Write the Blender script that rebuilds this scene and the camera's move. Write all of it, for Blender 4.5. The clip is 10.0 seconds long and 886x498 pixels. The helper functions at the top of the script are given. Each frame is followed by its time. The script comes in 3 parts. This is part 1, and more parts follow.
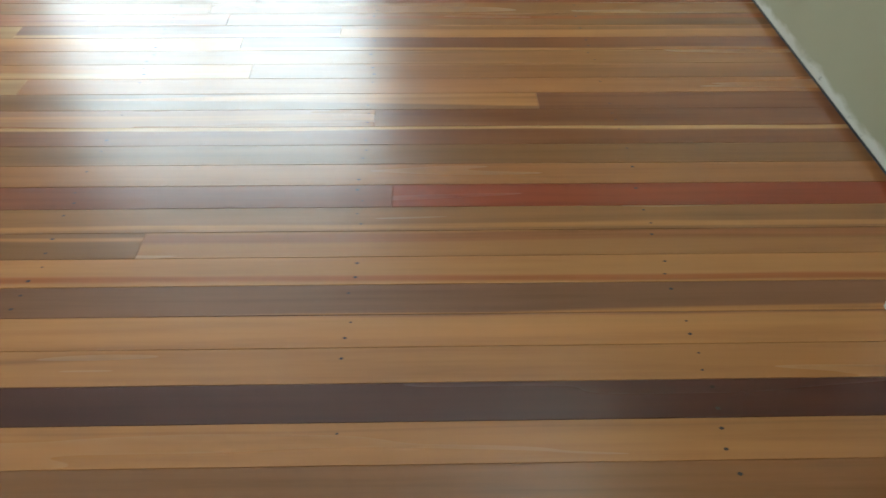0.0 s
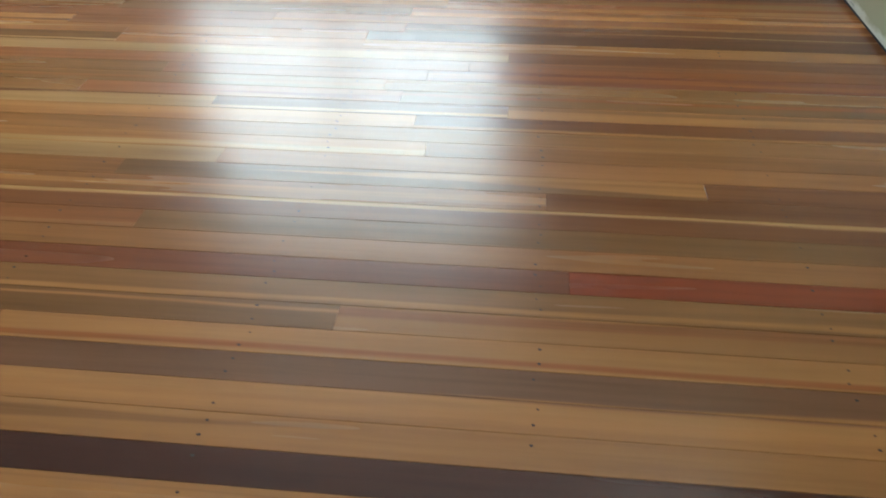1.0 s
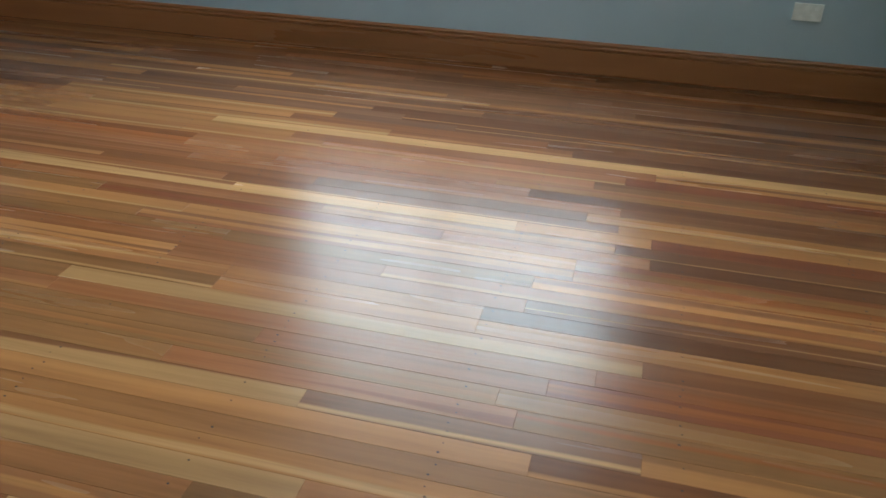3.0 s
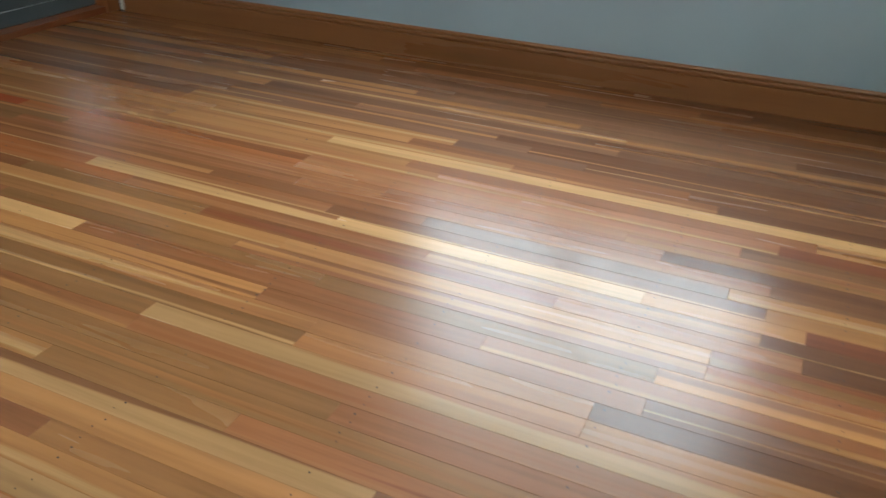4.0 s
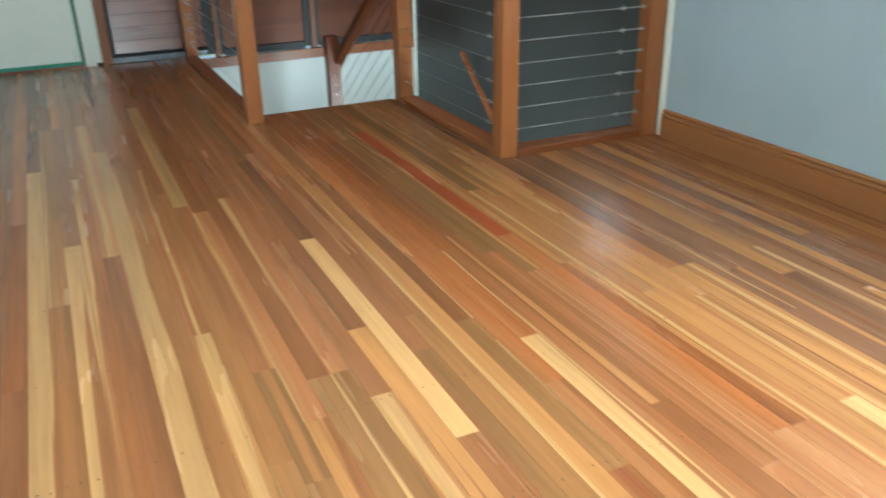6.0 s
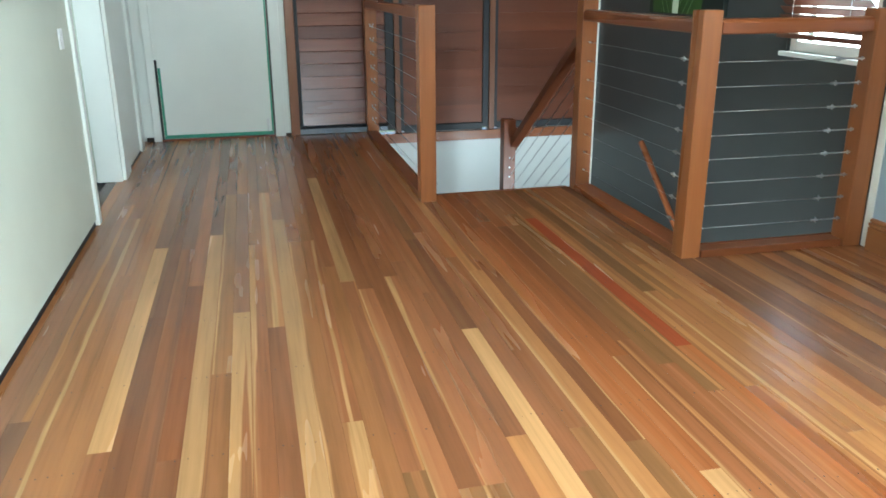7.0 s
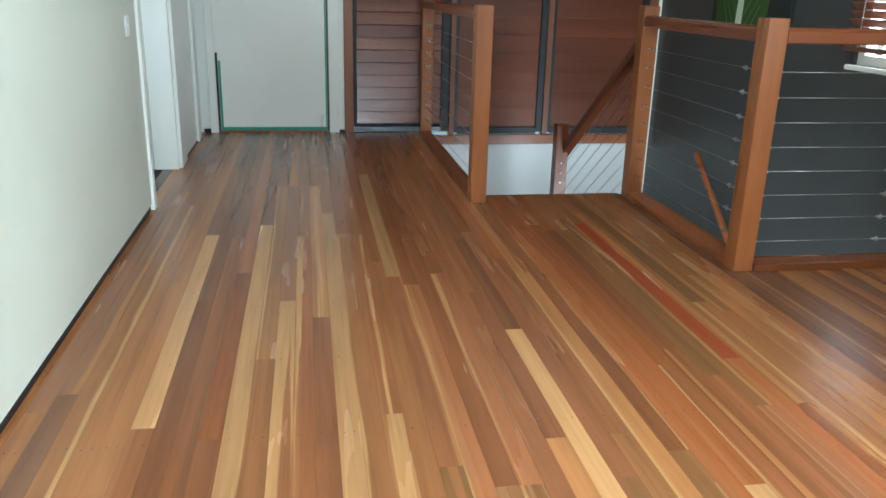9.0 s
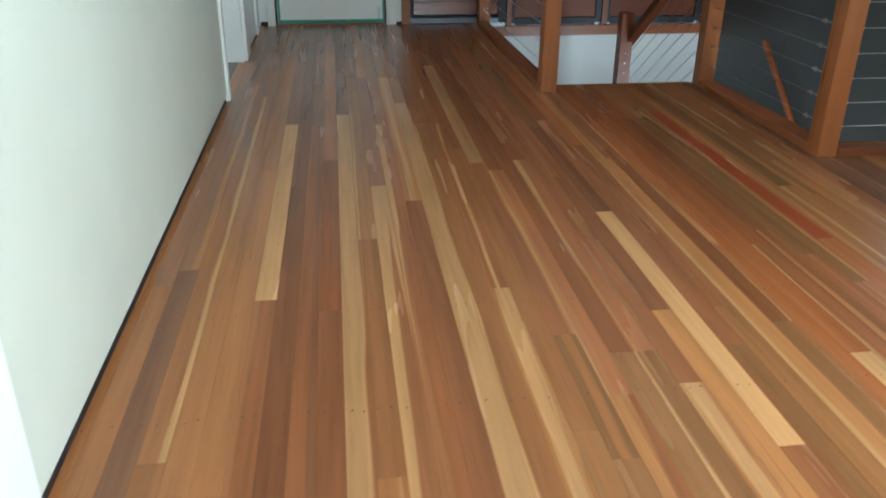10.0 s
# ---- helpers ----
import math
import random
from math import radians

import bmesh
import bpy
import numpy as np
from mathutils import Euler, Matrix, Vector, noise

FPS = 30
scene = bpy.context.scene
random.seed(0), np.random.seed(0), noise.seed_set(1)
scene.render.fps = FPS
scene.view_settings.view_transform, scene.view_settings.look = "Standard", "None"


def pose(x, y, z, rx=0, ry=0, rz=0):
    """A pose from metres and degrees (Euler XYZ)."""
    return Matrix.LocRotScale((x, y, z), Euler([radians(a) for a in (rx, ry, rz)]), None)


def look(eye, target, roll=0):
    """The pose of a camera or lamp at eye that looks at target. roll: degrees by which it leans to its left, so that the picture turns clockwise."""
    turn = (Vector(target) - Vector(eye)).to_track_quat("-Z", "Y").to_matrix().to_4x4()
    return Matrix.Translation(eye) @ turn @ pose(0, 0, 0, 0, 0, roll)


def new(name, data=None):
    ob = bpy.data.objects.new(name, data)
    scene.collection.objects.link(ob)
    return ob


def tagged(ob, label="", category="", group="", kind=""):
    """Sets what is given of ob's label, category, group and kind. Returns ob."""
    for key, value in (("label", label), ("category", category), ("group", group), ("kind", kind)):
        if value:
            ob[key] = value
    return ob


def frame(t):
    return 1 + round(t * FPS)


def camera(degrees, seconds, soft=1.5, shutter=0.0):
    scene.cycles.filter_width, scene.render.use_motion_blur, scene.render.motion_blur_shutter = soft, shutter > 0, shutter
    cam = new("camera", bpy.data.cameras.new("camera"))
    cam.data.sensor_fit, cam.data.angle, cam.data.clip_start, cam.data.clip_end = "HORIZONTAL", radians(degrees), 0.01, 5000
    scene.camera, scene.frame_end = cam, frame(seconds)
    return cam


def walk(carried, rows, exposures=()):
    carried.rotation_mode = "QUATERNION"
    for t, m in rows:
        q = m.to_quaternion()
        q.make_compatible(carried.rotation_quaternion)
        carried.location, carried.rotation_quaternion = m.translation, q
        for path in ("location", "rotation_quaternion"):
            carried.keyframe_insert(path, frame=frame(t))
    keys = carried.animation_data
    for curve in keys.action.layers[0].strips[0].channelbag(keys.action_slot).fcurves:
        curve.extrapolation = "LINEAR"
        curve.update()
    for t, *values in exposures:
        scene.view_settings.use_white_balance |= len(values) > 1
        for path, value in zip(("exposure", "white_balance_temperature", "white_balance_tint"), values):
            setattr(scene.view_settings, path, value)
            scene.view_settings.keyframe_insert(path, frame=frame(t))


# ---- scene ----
import functools

cam = camera(57.8, 10.0, soft=1.5, shutter=0.3)
PATH = [
    (0, (-0.219, 0.308, 0.792), (1.302, 0.262, -0.506), 0.6),
    (0.5, (-0.242, 0.372, 0.824), (1.293, 0.463, -0.455), -0.7),
    (1, (-0.229, 0.453, 0.883), (1.352, 0.635, -0.33), -0.9),
    (1.5, (-0.142, 0.573, 0.952), (1.47, 0.752, -0.217), 0.8),
    (2, (-0.051, 0.622, 1.016), (1.606, 0.826, -0.086), 1.6),
    (2.5, (0.088, 0.595, 1.1), (1.787, 0.873, 0.082), 2.4),
    (2.7, (0.159, 0.584, 1.114), (1.859, 0.93, 0.119), 1.9),
    (3.8, (0.453, 0.664, 1.139), (2.077, 1.27, 0.141), 1.9),
    (4, (0.553, 0.651, 1.15), (2.131, 1.367, 0.151), 1.3),
    (4.5, (0.741, 0.673, 1.168), (2.195, 1.639, 0.192), 1.0),
    (5, (0.954, 0.825, 1.156), (2.3, 1.981, 0.234), 0.9),
    (5.5, (1.132, 0.985, 1.162), (2.249, 2.402, 0.3), -1.1),
    (6, (1.302, 1.105, 1.185), (2.074, 2.759, 0.367), -1.2),
    (7.5, (1.316, 1.298, 1.178), (1.705, 3.171, 0.592), 0.2),
    (8, (1.315, 1.294, 1.17), (1.672, 3.174, 0.589), 0.7),
    (8.5, (1.315, 1.283, 1.167), (1.664, 3.162, 0.577), 1.4),
    (9, (1.309, 1.274, 1.153), (1.631, 3.147, 0.531), 1.5),
    (9.5, (1.236, 1.248, 1.122), (1.508, 3.092, 0.398), 1.5),
    (10, (1.083, 1.229, 1.102), (1.319, 3.025, 0.255), 0.5),
]
walk(cam, [(t, look(eye, target, roll)) for t, eye, target, roll in PATH],
     exposures=((0.0, 0.85, 6150, 3), (0.7, 0.8, 6150, 3), (1.5, 0.45, 5950, 3), (2.5, 0.42, 5950, 4), (4.0, 0.7, 6050, 5), (5.5, 1.65, 6050, 3), (6.2, 2.0, 5900, 0), (7.5, 2.02, 5850, 6), (8.0, 1.88, 5850, 7), (9.0, 1.8, 5900, 9), (9.5, 1.7, 5900, 8), (10.0, 1.38, 5900, 9)))

# ---- world, sun, daylight and added fill lamps ----
world = bpy.data.worlds.new("world")
scene.world = world
world.use_nodes = True
wn = world.node_tree.nodes
sky = wn.new("ShaderNodeTexSky")
sky.sky_type, sky.sun_disc = "NISHITA", False
sky.sun_elevation, sky.sun_rotation = radians(58), radians(270)
world.node_tree.links.new(sky.outputs[0], wn["Background"].inputs[0])
wn["Background"].inputs[1].default_value = 0.12
sun = new("sun", bpy.data.lights.new("sun", "SUN"))
sun.data.energy, sun.data.angle, sun.data.color = 3.0, radians(0.5), (1.0, 0.95, 0.88)
sun.matrix_world = look((-8, -2, 14), (0, 0, 0))


def daylight(name, eye, target, width, height, watts, colour, spread=radians(180)):
    """An area lamp of sky colour that stands in a wall opening."""
    lamp = bpy.data.lights.new(name, "AREA")
    lamp.shape, lamp.size, lamp.size_y = "RECTANGLE", width, height
    lamp.energy, lamp.color, lamp.spread = watts, colour, spread
    ob = new(name, lamp)
    ob.matrix_world = look(eye, target)
    return ob


SKY = (0.85, 0.965, 1.0)
daylight("window_daylight", (4.20, 1.495, 1.50), (0, 1.495, 1.50), 1.86, 1.40, 40, SKY, radians(150))
daylight("side_window_daylight", (4.20, 3.83, 1.50), (0, 3.83, 1.50), 0.62, 1.36, 3, SKY)
daylight("stair_window_daylight", (4.39, 4.965, 1.50), (0, 4.965, 1.50), 0.66, 1.36, 14, SKY)
daylight("wall_gap_daylight", (1.77, -0.58, 0.72), (1.77, 4, 0.72), 0.15, 0.22, 0.6, SKY)
# fill lamp in an unseen high opening, added to brighten the far door
daylight("south_window_daylight", (1.75, -0.64, 2.32), (1.4, 8, 0.6), 1.4, 0.40, 26, (0.86, 0.95, 1.0))
# fill lamp added below the upper floor to brighten the pale lower wall
daylight("entry_daylight", (3.63, 4.24, -1.60), (3.4, 8, -0.9), 0.66, 1.9, 26, SKY)
# fill lamp added out of view behind the doorway, for the dim hall end
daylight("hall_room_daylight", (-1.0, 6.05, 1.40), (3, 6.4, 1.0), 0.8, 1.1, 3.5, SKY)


# ---- materials ----
def shader(name):
    m = bpy.data.materials.new(name)
    m.use_nodes = True
    nt = m.node_tree
    return m, nt, nt.nodes["Principled BSDF"]


def mapped(nt, scale, coord="Position", spin=None):
    """Coordinates stretched by scale, offset per object."""
    n, l = nt.nodes, nt.links
    mp = n.new("ShaderNodeMapping")
    mp.inputs["Scale"].default_value = scale
    if coord == "Position":
        l.new(n.new("ShaderNodeNewGeometry").outputs["Position"], mp.inputs["Vector"])
    else:
        l.new(n.new("ShaderNodeTexCoord").outputs[coord], mp.inputs["Vector"])
    info = n.new("ShaderNodeObjectInfo")
    add = n.new("ShaderNodeVectorMath")
    add.operation = "MULTIPLY_ADD"
    comb = n.new("ShaderNodeCombineXYZ")
    for k in range(3):
        l.new(info.outputs["Random"], comb.inputs[k])
    l.new(comb.outputs[0], add.inputs[0])
    add.inputs[1].default_value = (37.0, 53.0, 71.0)
    l.new(mp.outputs[0], add.inputs[2])
    return add.outputs[0]


def noise_tex(nt, vec, scale, detail=4.0, rough=0.55, distort=0.0):
    t = nt.nodes.new("ShaderNodeTexNoise")
    t.inputs["Scale"].default_value, t.inputs["Detail"].default_value = scale, detail
    t.inputs["Roughness"].default_value, t.inputs["Distortion"].default_value = rough, distort
    nt.links.new(vec, t.inputs["Vector"])
    return t.outputs["Fac"]


def ramp(nt, fac, stops):
    r = nt.nodes.new("ShaderNodeValToRGB")
    e = r.color_ramp.elements
    while len(e) < len(stops):
        e.new(0.5)
    for el, (p, c) in zip(e, stops):
        el.position, el.color = p, (*c, 1.0) if len(c) == 3 else c
    nt.links.new(fac, r.inputs[0])
    return r.outputs[0]


def mix(nt, kind, fac, a, b):
    m = nt.nodes.new("ShaderNodeMix")
    m.data_type, m.blend_type = "RGBA", kind
    for sock, v in ((m.inputs[0], fac), (m.inputs[6], a), (m.inputs[7], b)):
        if isinstance(v, (int, float)):
            sock.default_value = v
        elif isinstance(v, tuple):
            sock.default_value = (*v, 1.0)
        else:
            nt.links.new(v, sock)
    return m.outputs[2]


def bump(nt, bsdf, height, strength, distance=0.002):
    b = nt.nodes.new("ShaderNodeBump")
    b.inputs["Strength"].default_value, b.inputs["Distance"].default_value = strength, distance
    nt.links.new(height, b.inputs["Height"])
    nt.links.new(b.outputs[0], bsdf.inputs["Normal"])


def scaled(c, k):
    return tuple(min(1.0, v * k) for v in c)


def wood(name, base, rough=0.3, along="y", streak=0.35, warm=(0.42, 0.226, 0.094), gloss=0.5, contrast=0.3):
    """Timber: grain lines along an axis, broad figure, sapwood streaks and a few knots."""
    m, nt, bs = shader(name)
    fine = {"x": (2.2, 60, 60), "y": (60, 2.2, 60), "z": (60, 60, 2.2)}[along]
    broad = {"x": (0.55, 9, 9), "y": (9, 0.55, 9), "z": (9, 9, 0.55)}[along]
    vf, vb = mapped(nt, fine), mapped(nt, broad)
    grain = noise_tex(nt, vf, 1.0, 5.0, 0.6, 0.1)
    figure = noise_tex(nt, vb, 1.0, 3.0, 0.5, 0.3)
    col = ramp(nt, grain, [(0.25, scaled(base, 1 - contrast)), (0.5, base), (0.78, scaled(base, 1 + contrast * 0.6))])
    tone = ramp(nt, figure, [(0.30, scaled(base, 0.60)), (0.52, base), (0.75, scaled(base, 1.22))])
    col = mix(nt, "MIX", 0.55, col, tone)
    if streak > 0:
        vs = mapped(nt, {"x": (0.28, 14, 14), "y": (14, 0.12, 14), "z": (14, 14, 0.28)}[along])
        band = noise_tex(nt, vs, 1.0, 2.0, 0.45, 0.15)
        mask = ramp(nt, band, [(0.60, (0, 0, 0)), (0.66, (1, 1, 1))])
        bw = nt.nodes.new("ShaderNodeMath")
        bw.operation = "MULTIPLY"
        nt.links.new(mask, bw.inputs[0])
        bw.inputs[1].default_value = streak * 0.35
        col = mix(nt, "MIX", bw.outputs[0], col, warm)
        thin = noise_tex(nt, mapped(nt, {"x": (0.22, 42, 42), "y": (42, 0.16, 42), "z": (42, 42, 0.16)}[along]), 1.0, 1.0, 0.4, 0.0)
        tm = ramp(nt, thin, [(0.66, (0, 0, 0)), (0.70, (1, 1, 1))])
        tw = nt.nodes.new("ShaderNodeMath")
        tw.operation = "MULTIPLY"
        nt.links.new(tm, tw.inputs[0])
        tw.inputs[1].default_value = streak * 0.08
        col = mix(nt, "MIX", tw.outputs[0], col, scaled(warm, 1.1))
        # tapered wedge of sapwood along one edge of some boards
        info = nt.nodes.new("ShaderNodeObjectInfo")
        gen = nt.nodes.new("ShaderNodeSeparateXYZ")
        nt.links.new(nt.nodes.new("ShaderNodeTexCoord").outputs["Generated"], gen.inputs[0])

        def calc(op, *vals):
            q = nt.nodes.new("ShaderNodeMath")
            q.operation = op
            for sock, v in zip(q.inputs, vals):
                if isinstance(v, (int, float)):
                    sock.default_value = v
                else:
                    nt.links.new(v, sock)
            return q.outputs[0]

        r1 = info.outputs["Random"]
        r2 = calc("FRACT", calc("MULTIPLY", r1, 17.31))
        lean = calc("MULTIPLY", calc("SUBTRACT", r2, 0.5), 1.7)
        wob = noise_tex(nt, mapped(nt, {"x": (1.1, 9, 9), "y": (9, 0.8, 9), "z": (9, 9, 0.8)}[along]), 1.0, 1.0, 0.4, 0.0)
        lenax, wideax = {"x": (0, 1), "y": (1, 0), "z": (2, 0)}[along]
        slope = calc("MULTIPLY_ADD", calc("SUBTRACT", gen.outputs[lenax], 0.5), lean, gen.outputs[wideax])
        edgev = calc("MULTIPLY_ADD", calc("SUBTRACT", wob, 0.5), 0.55, slope)
        limit = calc("MULTIPLY_ADD", r1, 1.15, -0.62)
        wedge = ramp(nt, calc("SUBTRACT", limit, edgev), [(0.0, (0, 0, 0)), (0.07, (1, 1, 1))])
        lum = sum(base)
        other = scaled(warm, 1.0) if lum < 0.52 else scaled(base, 0.62)
        col = mix(nt, "MIX", calc("MULTIPLY", wedge, streak * 0.3), col, mix(nt, "MULTIPLY", 0.5, other, ramp(nt, grain, [(0.3, (0.7, 0.7, 0.7)), (0.7, (1.2, 1.2, 1.2))])))
        dark = noise_tex(nt, mapped(nt, {"x": (0.3, 22, 22), "y": (22, 0.13, 22), "z": (22, 22, 0.3)}[along]), 1.0, 2.0, 0.4, 0.15)
        dm = ramp(nt, dark, [(0.62, (0, 0, 0)), (0.70, (1, 1, 1))])
        dw = nt.nodes.new("ShaderNodeMath")
        dw.operation = "MULTIPLY"
        nt.links.new(dm, dw.inputs[0])
        dw.inputs[1].default_value = streak * 0.18
        col = mix(nt, "MIX", dw.outputs[0], col, scaled(base, 0.5))
    info = nt.nodes.new("ShaderNodeObjectInfo")
    vary = ramp(nt, info.outputs["Random"], [(0.0, (0.76, 0.74, 0.73)), (1.0, (1.14, 1.11, 1.06))])
    col = mix(nt, "MULTIPLY", 1.0, col, vary)
    nt.links.new(col, bs.inputs["Base Color"])
    rr = ramp(nt, figure, [(0.2, (rough * 0.85,) * 3), (0.8, (rough * 1.2,) * 3)])
    nt.links.new(rr, bs.inputs["Roughness"])
    bs.inputs["Specular IOR Level"].default_value = gloss
    bump(nt, bs, grain, 0.015, 0.001)
    return m


def paint(name, base, rough=0.5, blotch=0.05, relief=0.06, tint=None):
    """Painted sheet or plaster with faint roller marks and patches."""
    m, nt, bs = shader(name)
    v = mapped(nt, (1, 1, 1))
    big = noise_tex(nt, v, 1.7, 3.0)
    small = noise_tex(nt, v, 160.0, 2.0)
    col = ramp(nt, big, [(0.3, scaled(base, 1 - blotch)), (0.7, tint or scaled(base, 1 + blotch))])
    scuff = noise_tex(nt, v, 9.0, 6.0, 0.7)
    sm = ramp(nt, scuff, [(0.68, (1, 1, 1)), (0.80, (0.86, 0.85, 0.82))])
    col = mix(nt, "MULTIPLY", 0.6, col, sm)
    nt.links.new(col, bs.inputs["Base Color"])
    bs.inputs["Roughness"].default_value = rough
    bump(nt, bs, small, relief, 0.001)
    return m


def foot_marks(material, pale, height):
    """The paler, scuffed strip left on a wall where a skirting board was taken off."""
    nt = material.node_tree
    bs = nt.nodes["Principled BSDF"]
    old = bs.inputs["Base Color"].links[0].from_socket
    geo = nt.nodes.new("ShaderNodeNewGeometry")
    sep = nt.nodes.new("ShaderNodeSeparateXYZ")
    nt.links.new(geo.outputs["Position"], sep.inputs[0])
    v = mapped(nt, (6, 6, 14))
    n = noise_tex(nt, v, 1.6, 4.0, 0.6)
    add = nt.nodes.new("ShaderNodeMath")
    add.operation = "MULTIPLY_ADD"
    nt.links.new(n, add.inputs[0])
    add.inputs[1].default_value = -0.055
    nt.links.new(sep.outputs["Z"], add.inputs[2])
    mask = ramp(nt, add.outputs[0], [(0.0, (1, 1, 1)), (height, (0, 0, 0))])
    chips = ramp(nt, noise_tex(nt, mapped(nt, (14, 14, 30)), 2.2, 5.0, 0.7), [(0.60, pale), (0.68, scaled(pale, 0.45))])
    nt.links.new(mix(nt, "MIX", mask, old, chips), bs.inputs["Base Color"])


def plain(name, base, rough=0.5, metal=0.0):
    m, nt, bs = shader(name)
    v = mapped(nt, (1, 1, 1))
    n = noise_tex(nt, v, 35.0, 4.0)
    nt.links.new(ramp(nt, n, [(0.3, scaled(base, 0.88)), (0.7, scaled(base, 1.08))]), bs.inputs["Base Color"])
    bs.inputs["Roughness"].default_value, bs.inputs["Metallic"].default_value = rough, metal
    return m


FLOOR_ROUGH = 0.25
PALETTE = {
    "y": (0.510, 0.269, 0.109), "h": (0.413, 0.177, 0.060), "t": (0.337, 0.137, 0.048), "o": (0.316, 0.101, 0.031),
    "r": (0.275, 0.055, 0.019), "R": (0.245, 0.073, 0.029), "b": (0.267, 0.096, 0.035), "d": (0.204, 0.077, 0.031),
    "g": (0.245, 0.105, 0.050), "p": (0.326, 0.122, 0.047), "v": (0.273, 0.120, 0.043), "c": (0.067, 0.017, 0.009),
}
NAMES = {"y": "pale_blackbutt", "h": "honey_timber", "t": "tan_timber", "o": "orange_timber", "r": "red_timber",
         "R": "dull_red_timber", "b": "brown_timber", "d": "dark_timber", "g": "grey_brown_timber",
         "p": "pink_brown_timber", "v": "olive_timber", "c": "maroon_timber"}
STREAK = {"y": 0.4, "h": 0.65, "t": 0.95, "o": 0.85, "r": 0.08, "R": 0.08, "b": 0.95, "d": 0.6, "g": 0.5, "p": 0.95, "v": 0.85, "c": 0.0}
@functools.lru_cache(maxsize=None)
def board_material(tone, second):
    """Polished floor timber with a streak of a second tone, its edges feathered along the grain."""
    m = wood(NAMES[tone], PALETTE[tone], FLOOR_ROUGH, "y", STREAK[tone] * 0.5, gloss=0.38, contrast=0.42)
    nt = m.node_tree
    bs = nt.nodes["Principled BSDF"]
    uv = nt.nodes.new("ShaderNodeUVMap")
    uv.uv_map = "streak"
    sep = nt.nodes.new("ShaderNodeSeparateXYZ")
    nt.links.new(uv.outputs[0], sep.inputs[0])

    def calc(op, *vals):
        q = nt.nodes.new("ShaderNodeMath")
        q.operation = op
        for sock, v in zip(q.inputs, vals):
            if isinstance(v, (int, float)):
                sock.default_value = v
            else:
                nt.links.new(v, sock)
        return q.outputs[0]

    wave = noise_tex(nt, mapped(nt, (8, 1.3, 8)), 1.0, 2.0, 0.5, 0.2)
    grain = noise_tex(nt, mapped(nt, (90, 2.0, 90)), 1.0, 3.0, 0.6)
    u = calc("MULTIPLY_ADD", calc("SUBTRACT", wave, 0.5), 0.45, sep.outputs[0])
    inside = calc("SUBTRACT", sep.outputs[1], calc("ABSOLUTE", u))
    inside = calc("MULTIPLY_ADD", calc("SUBTRACT", grain, 0.5), 0.12, inside)
    mask = ramp(nt, inside, [(0.0, (0, 0, 0)), (0.09, (1, 1, 1))])
    other = mix(nt, "MULTIPLY", 1.0, PALETTE[second], ramp(nt, grain, [(0.25, (0.72, 0.70, 0.66)), (0.75, (1.15, 1.13, 1.1))]))
    old = bs.inputs["Base Color"].links[0].from_socket
    nt.links.new(mix(nt, "MIX", calc("MULTIPLY", mask, 0.9), old, other), bs.inputs["Base Color"])
    return m


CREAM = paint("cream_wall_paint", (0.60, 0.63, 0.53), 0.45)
# yellower cream, also darkened: the south wall's shade is put into its colour
SHADED_CREAM = paint("shaded_yellow_cream_paint", (0.37, 0.355, 0.240), 0.5)
foot_marks(SHADED_CREAM, (0.62, 0.62, 0.56), 0.014)
foot_marks(CREAM, (0.72, 0.73, 0.70), 0.014)
WHITE = paint("white_gloss_paint", (0.84, 0.87, 0.82), 0.3, 0.03, 0.03)
GREY = paint("blue_grey_wall_paint", (0.385, 0.475, 0.555), 0.4, 0.05)
CHARCOAL = paint("charcoal_wall_paint", (0.056, 0.061, 0.059), 0.45, 0.06)
CEIL = paint("ceiling_paint", (0.78, 0.78, 0.75), 0.7)
LOWER = paint("pale_lower_wall_paint", (0.72, 0.76, 0.74), 0.5)
SKIRT = wood("skirting_timber", (0.31, 0.125, 0.046), 0.28, "y", 0.0, contrast=0.14)
POST = wood("post_timber", (0.35, 0.122, 0.038), 0.3, "z", 0.12)
RAIL_Y = wood("rail_timber", (0.27, 0.080, 0.026), 0.28, "y", 0.1)
# newel and raking rail: darker copies, the stairwell's shade put into their colour
SHADED_NEWEL = wood("shaded_newel_timber", (0.19, 0.055, 0.022), 0.3, "z", 0.1)
SHADED_RAIL = wood("shaded_rail_timber", (0.13, 0.038, 0.015), 0.3, "y", 0.1)
RAIL_X = wood("rail_timber_cross", (0.28, 0.085, 0.028), 0.28, "x", 0.1)
SLAT = wood("louvre_timber", (0.205, 0.063, 0.034), 0.25, "x", 0.1)
PANEL = wood("panel_timber", (0.150, 0.040, 0.014), 0.35, "x", 0.0, contrast=0.2)
BLIND = wood("blind_timber", (0.16, 0.06, 0.03), 0.35, "y", 0.0)
FRAME_Z = wood("window_frame_timber", (0.24, 0.095, 0.045), 0.35, "z", 0.1)
BLACK = plain("black_gap_seal", (0.012, 0.012, 0.014), 0.5)
STEEL = plain("stainless_steel", (0.60, 0.61, 0.63), 0.3, 1.0)
ALU = plain("grey_aluminium", (0.20, 0.23, 0.27), 0.4, 0.6)
TAPE = plain("green_masking_tape", (0.05, 0.30, 0.20), 0.6)
PLASTIC = plain("white_plastic", (0.82, 0.83, 0.83), 0.3)
NAIL = plain("filled_nail_hole", (0.030, 0.014, 0.007), 0.8)
DUST = plain("dark_subfloor", (0.02, 0.016, 0.013), 0.8)
CANVAS = plain("dark_canvas", (0.012, 0.02, 0.016), 0.6)
